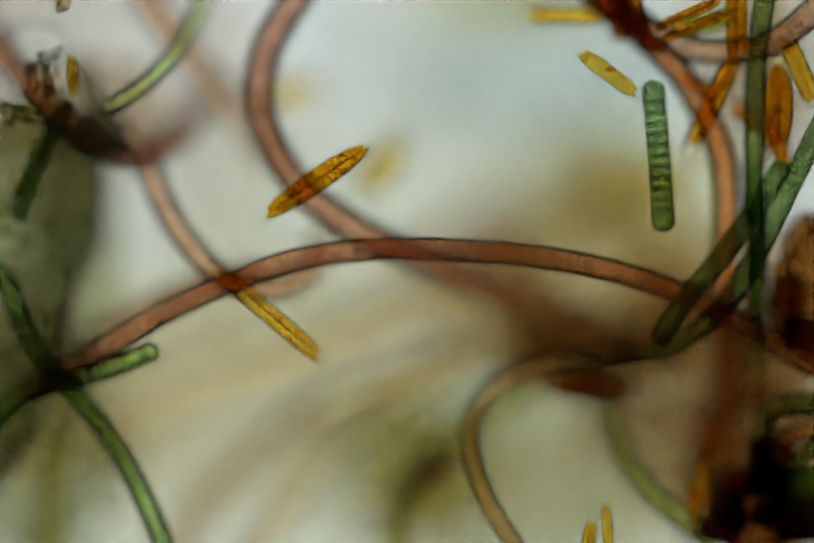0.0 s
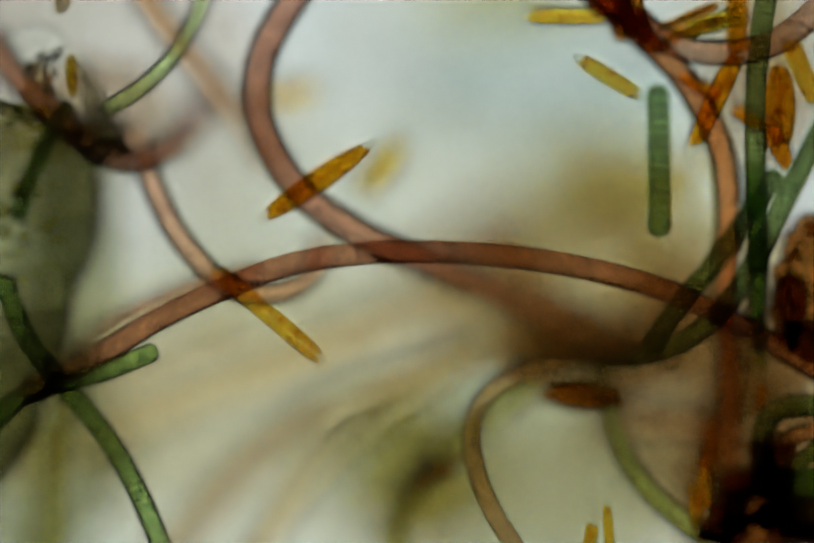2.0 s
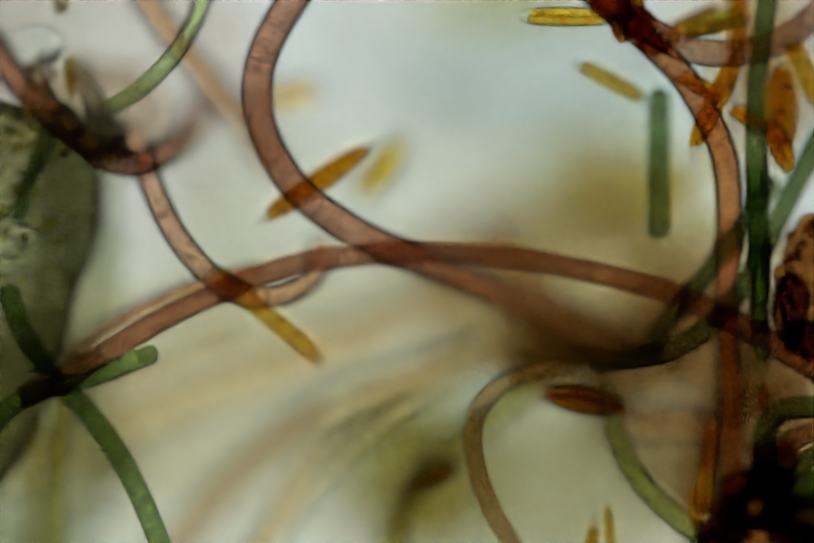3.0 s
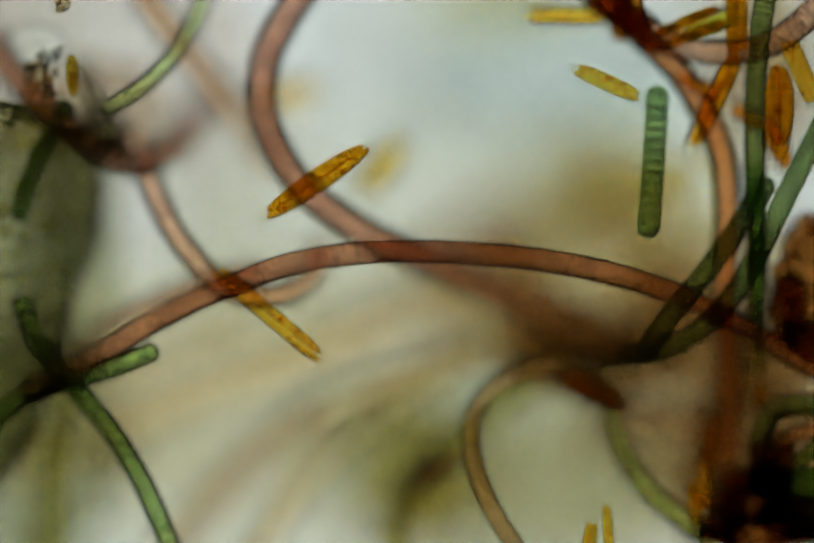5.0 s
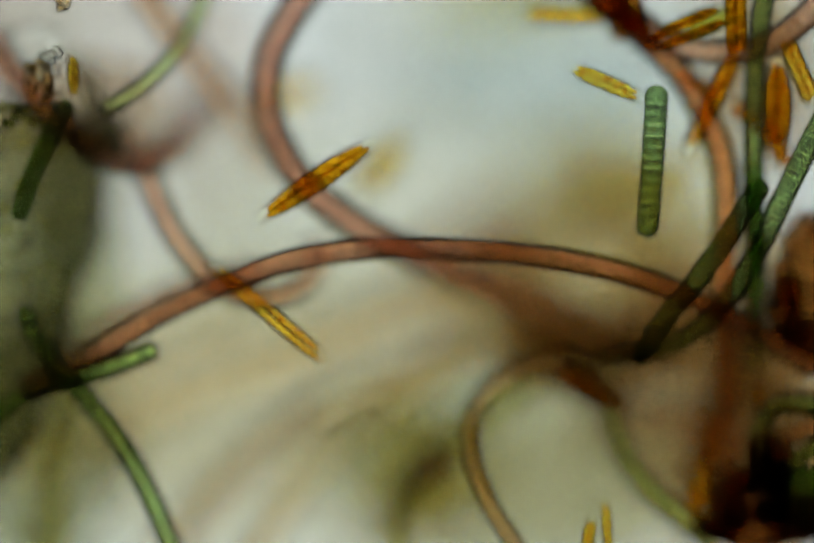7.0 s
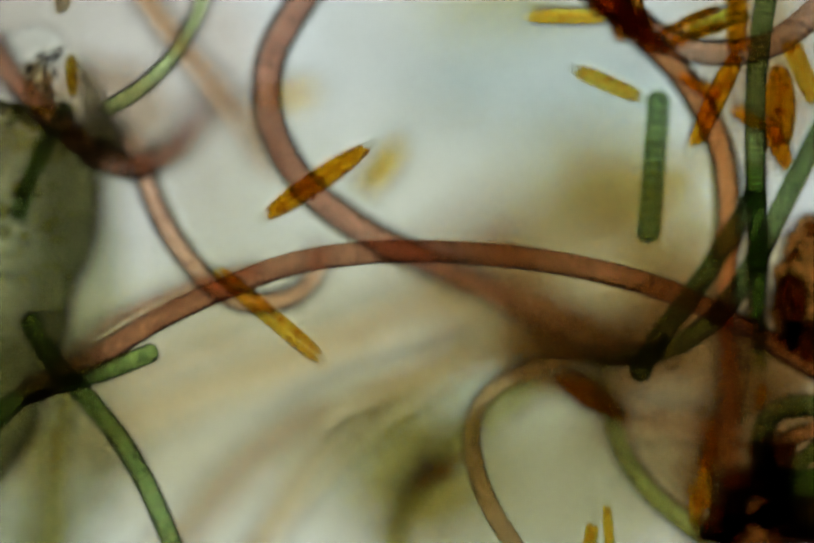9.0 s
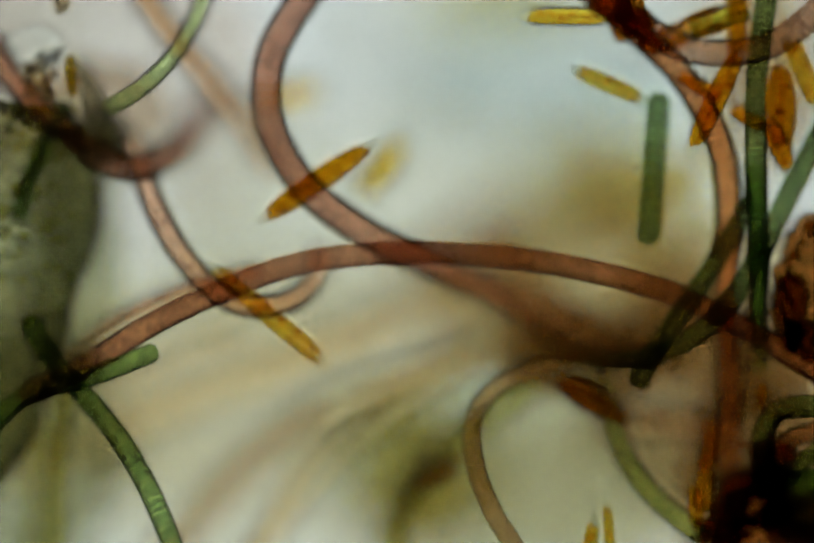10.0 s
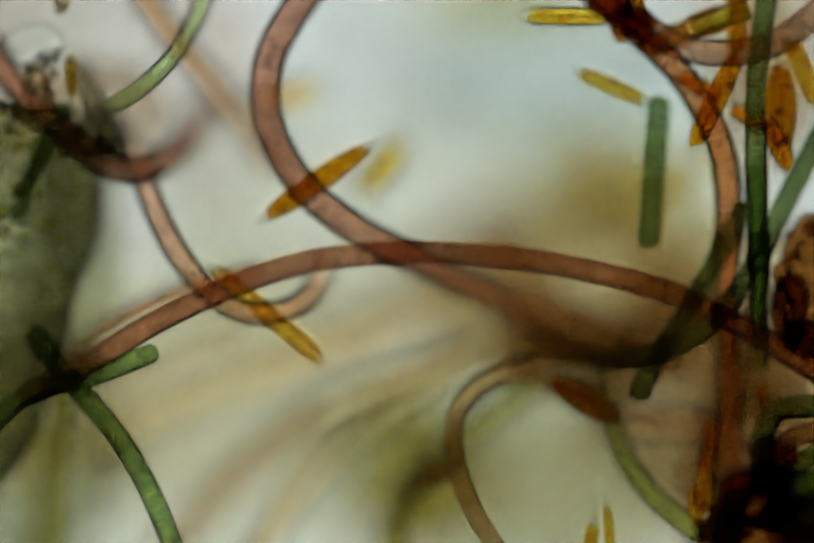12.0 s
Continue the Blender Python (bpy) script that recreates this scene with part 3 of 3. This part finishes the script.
# added matter: darkens the stretch where the two thick filaments overlap
silt("rusty brown matter stuck on the thick filament", UMBER, [((1222, 48, -24), (46, 34, 12)), ((1262, 84, -25), (34, 22, 10)), ((1180, 14, -25), (40, 26, 12))], 30, "added_matter", 3, 0.4, grit=0.6)
silt("small dark particle drifting in the water", STAINED, [((121, 9, 1), (15, 13, 12))], 4, "particle", 2)
for u, v, z, r in [(672, 151, 5, 5), (379, 705, 4, 5), (196, 611, -4, 4), (885, 990, 3, 4), (182, 175, 1, 6), (612, 706, 0, 5), (1222, 324, 0, 4)]:
    silt("tiny clear speck drifting in the water", SPECK, [((u, v, z), (r, r, r))], 0, "speck", 2, 0.15)
silt("large green cell deep in the tangle", DEEP_GREEN, [((1568, 966, -12), (78, 62, 40))], 0, "green_cell", 4, 0.1)


def thread(label, stops, width):
    """A hair-thin clear thread."""
    line = glide([at(*p) for p in stops], 0.002)
    data = bpy.data.curves.new("thread", "CURVE")
    data.dimensions, data.bevel_depth, data.bevel_resolution = "3D", width / 8000, 3
    run = data.splines.new("POLY")
    run.points.add(len(line) - 1)
    for q, p in zip(run.points, line):
        q.co = (*p, 1)
    data.materials.append(CLEAR)
    return tagged(new("thread", data), label, "thread", "clear threads")


for stops in ([(235, 347, -2), (300, 338, -2), (400, 318, -2)], [(260, 330, -3), (330, 345, -3), (420, 360, -3)], [(565, 628, -1), (600, 615, -1), (640, 604, -1)],
              [(302, 722, -3), (318, 690, -3), (332, 655, -3)], [(118, 832, 2), (145, 890, 2), (185, 935, 2), (225, 960, 2)], [(1118, 888, -16), (1136, 925, -15), (1152, 975, -13)],
              [(1498, 886, -10), (1530, 840, -10), (1562, 786, -10)], [(870, 238, 1), (905, 236, 1), (935, 228, 1)], [(380, 20, -18), (300, 90, -18), (240, 130, -18)], [(270, 20, -16), (220, 60, -16), (160, 130, -16)]):
    thread("hair-thin clear thread lying in the water", stops, 5)


# ---- drifting and gliding ----
def drift(thing, rows):
    """Shift a thing on the stage: rows of seconds, grid steps along and down, degrees of turn."""
    base = thing.matrix_basis.copy()
    spin, place = base.to_3x3().to_4x4(), base.translation.copy()
    walk(thing, [(t, Matrix.Translation(place + Vector((du, -dv, 0)) / 4000) @ Matrix.Rotation(radians(turn), 4, "Z") @ spin) for t, du, dv, turn in rows])


def creep(thing, rows):
    """Let a filament glide along its own line: rows of seconds and cells of way."""
    chain = CHAINS[thing.name]
    poses = [ob.matrix_basis.copy() for ob, _ in chain]
    for k, (ob, flipped) in enumerate(chain):
        out = []
        for t, way in rows:
            s = min(max(k + way, 0), len(poses) - 1)
            a = min(int(s), len(poses) - 2)
            m0, m1 = poses[a], poses[a + 1]
            if a == 0 and chain[0][1]:
                m0 = m0 @ Matrix.Rotation(math.pi, 4, "X")
            f = s - a
            spin = m0.to_quaternion().slerp(m1.to_quaternion(), f).to_matrix().to_4x4()
            m = Matrix.Translation(m0.translation.lerp(m1.translation, f)) @ spin
            out.append((t, m @ Matrix.Rotation(math.pi, 4, "X") if flipped else m))
        walk(ob, out)


def motions():
    """What drifts and glides while the focus is racked."""
    drift(rod, [(0, 1, -6, 3.8), (1.5, 0, -1, 0.8), (2.5, -3, 4, -1.0), (3.2, -5, 5, -1.4), (5.5, -11, 5, -4.9), (7, -10, 6, -4.6), (9, -11, 13, -4.9), (10, -12, 16, -4.8), (11, -18, 20, -4.8), (12, -12, 22, -4.8)])
    drift(dart, [(0, 3, -2, 0), (1.5, 2, 2, 3.6), (2.5, 4, 8, 7.2), (5.5, 0, 17, 12.6), (9.5, 1, 18, 13.2), (12, 6, 22, 13.0)])
    drift(shoot, [(0, 2, -4, 0), (1.5, -8, 5, 0), (2.5, -22, 14, 0), (5.5, -30, 27, 0), (7, -38, 34, 0.6), (9, -48, 55, 2.5), (10.5, -55, 71, 4), (12, -60, 85, 6)])
    drift(hook, [(0, 0, -8, 0), (2.5, 0, 0, 0), (5.5, -2, 6, 0), (9, -4, 15, 0), (10.5, -4, 25, 0), (11, -2, 32, 0), (11.4, 0, 38, 0), (12, 0, 34, 0)])
    drift(swag, [(0, 0, -10, 0), (1.5, 0, -6, 0), (2.5, 0, 0, 0), (5.5, 0, 2, 0), (9, 0, 8, 0), (10.5, 0, 12, 0), (12, 0, 15, 0)])
    drift(loop, [(0, 4, 0, -0.4), (1.5, 2, 0, -0.2), (2.5, 0, 0, 0), (5.5, 8, -2, -1.2), (9.5, 13, -2, -1.8), (11, 8, 0, -1.8), (12, 8, 0, -2.4)])
    drift(crook, [(0, 0, 0, 0), (11.55, 0, 0, 0), (11.8, -30, 0, 0), (12, -36, 0, 0)])
    drift(umber, [(0, 22, -18, 0), (1.5, 14, -10, 0), (2.5, 8, 6, -3), (3.2, 14, 4, -9), (5.5, 26, -12, -24), (7, 24, -10, -25), (9, 26, 2, -27), (12, 12, 6, -27)])
    drift(amber_bar, [(0, 4, -6, 0), (1.5, 0, 0, 0), (5.5, 0, 10, 0), (12, 4, 10, 0)])
    drift(amber_twin, [(0, 4, -6, 0), (1.5, 0, 0, 0), (5.5, 0, 10, 0), (12, 4, 10, 0)])
    drift(olive_bar, [(0, 0, 0, 0), (2.5, 0, 0, 0), (9, 8, -6, 4), (12, 14, -8, 6)])
    drift(frond, [(0, 0, 0, 0), (1.5, -3, 0, 0), (2.5, -3, 0, 0), (3.2, 1, 0, 0), (5.5, 14, 0, 0), (7, 13, 0, 0), (9, 20, 0, 0), (12, 21, 0, 0)])
    drift(arch, [(0, 0, -4, 0), (1.5, 0, -1, 0), (2.5, 0, 1, 0), (5.5, 0, 0, 0), (6.5, 0, -5, 0), (7.2, 0, -4, 0), (9, 0, 0, 0), (11, 0, 3, 0), (12, 0, 2, 0)])
    creep(frond, [(0, 0), (1.5, 0.63), (2.5, 1.14), (5.5, 2.5), (7, 3.0), (9.5, 3.5), (12, 4.3)])


motions()
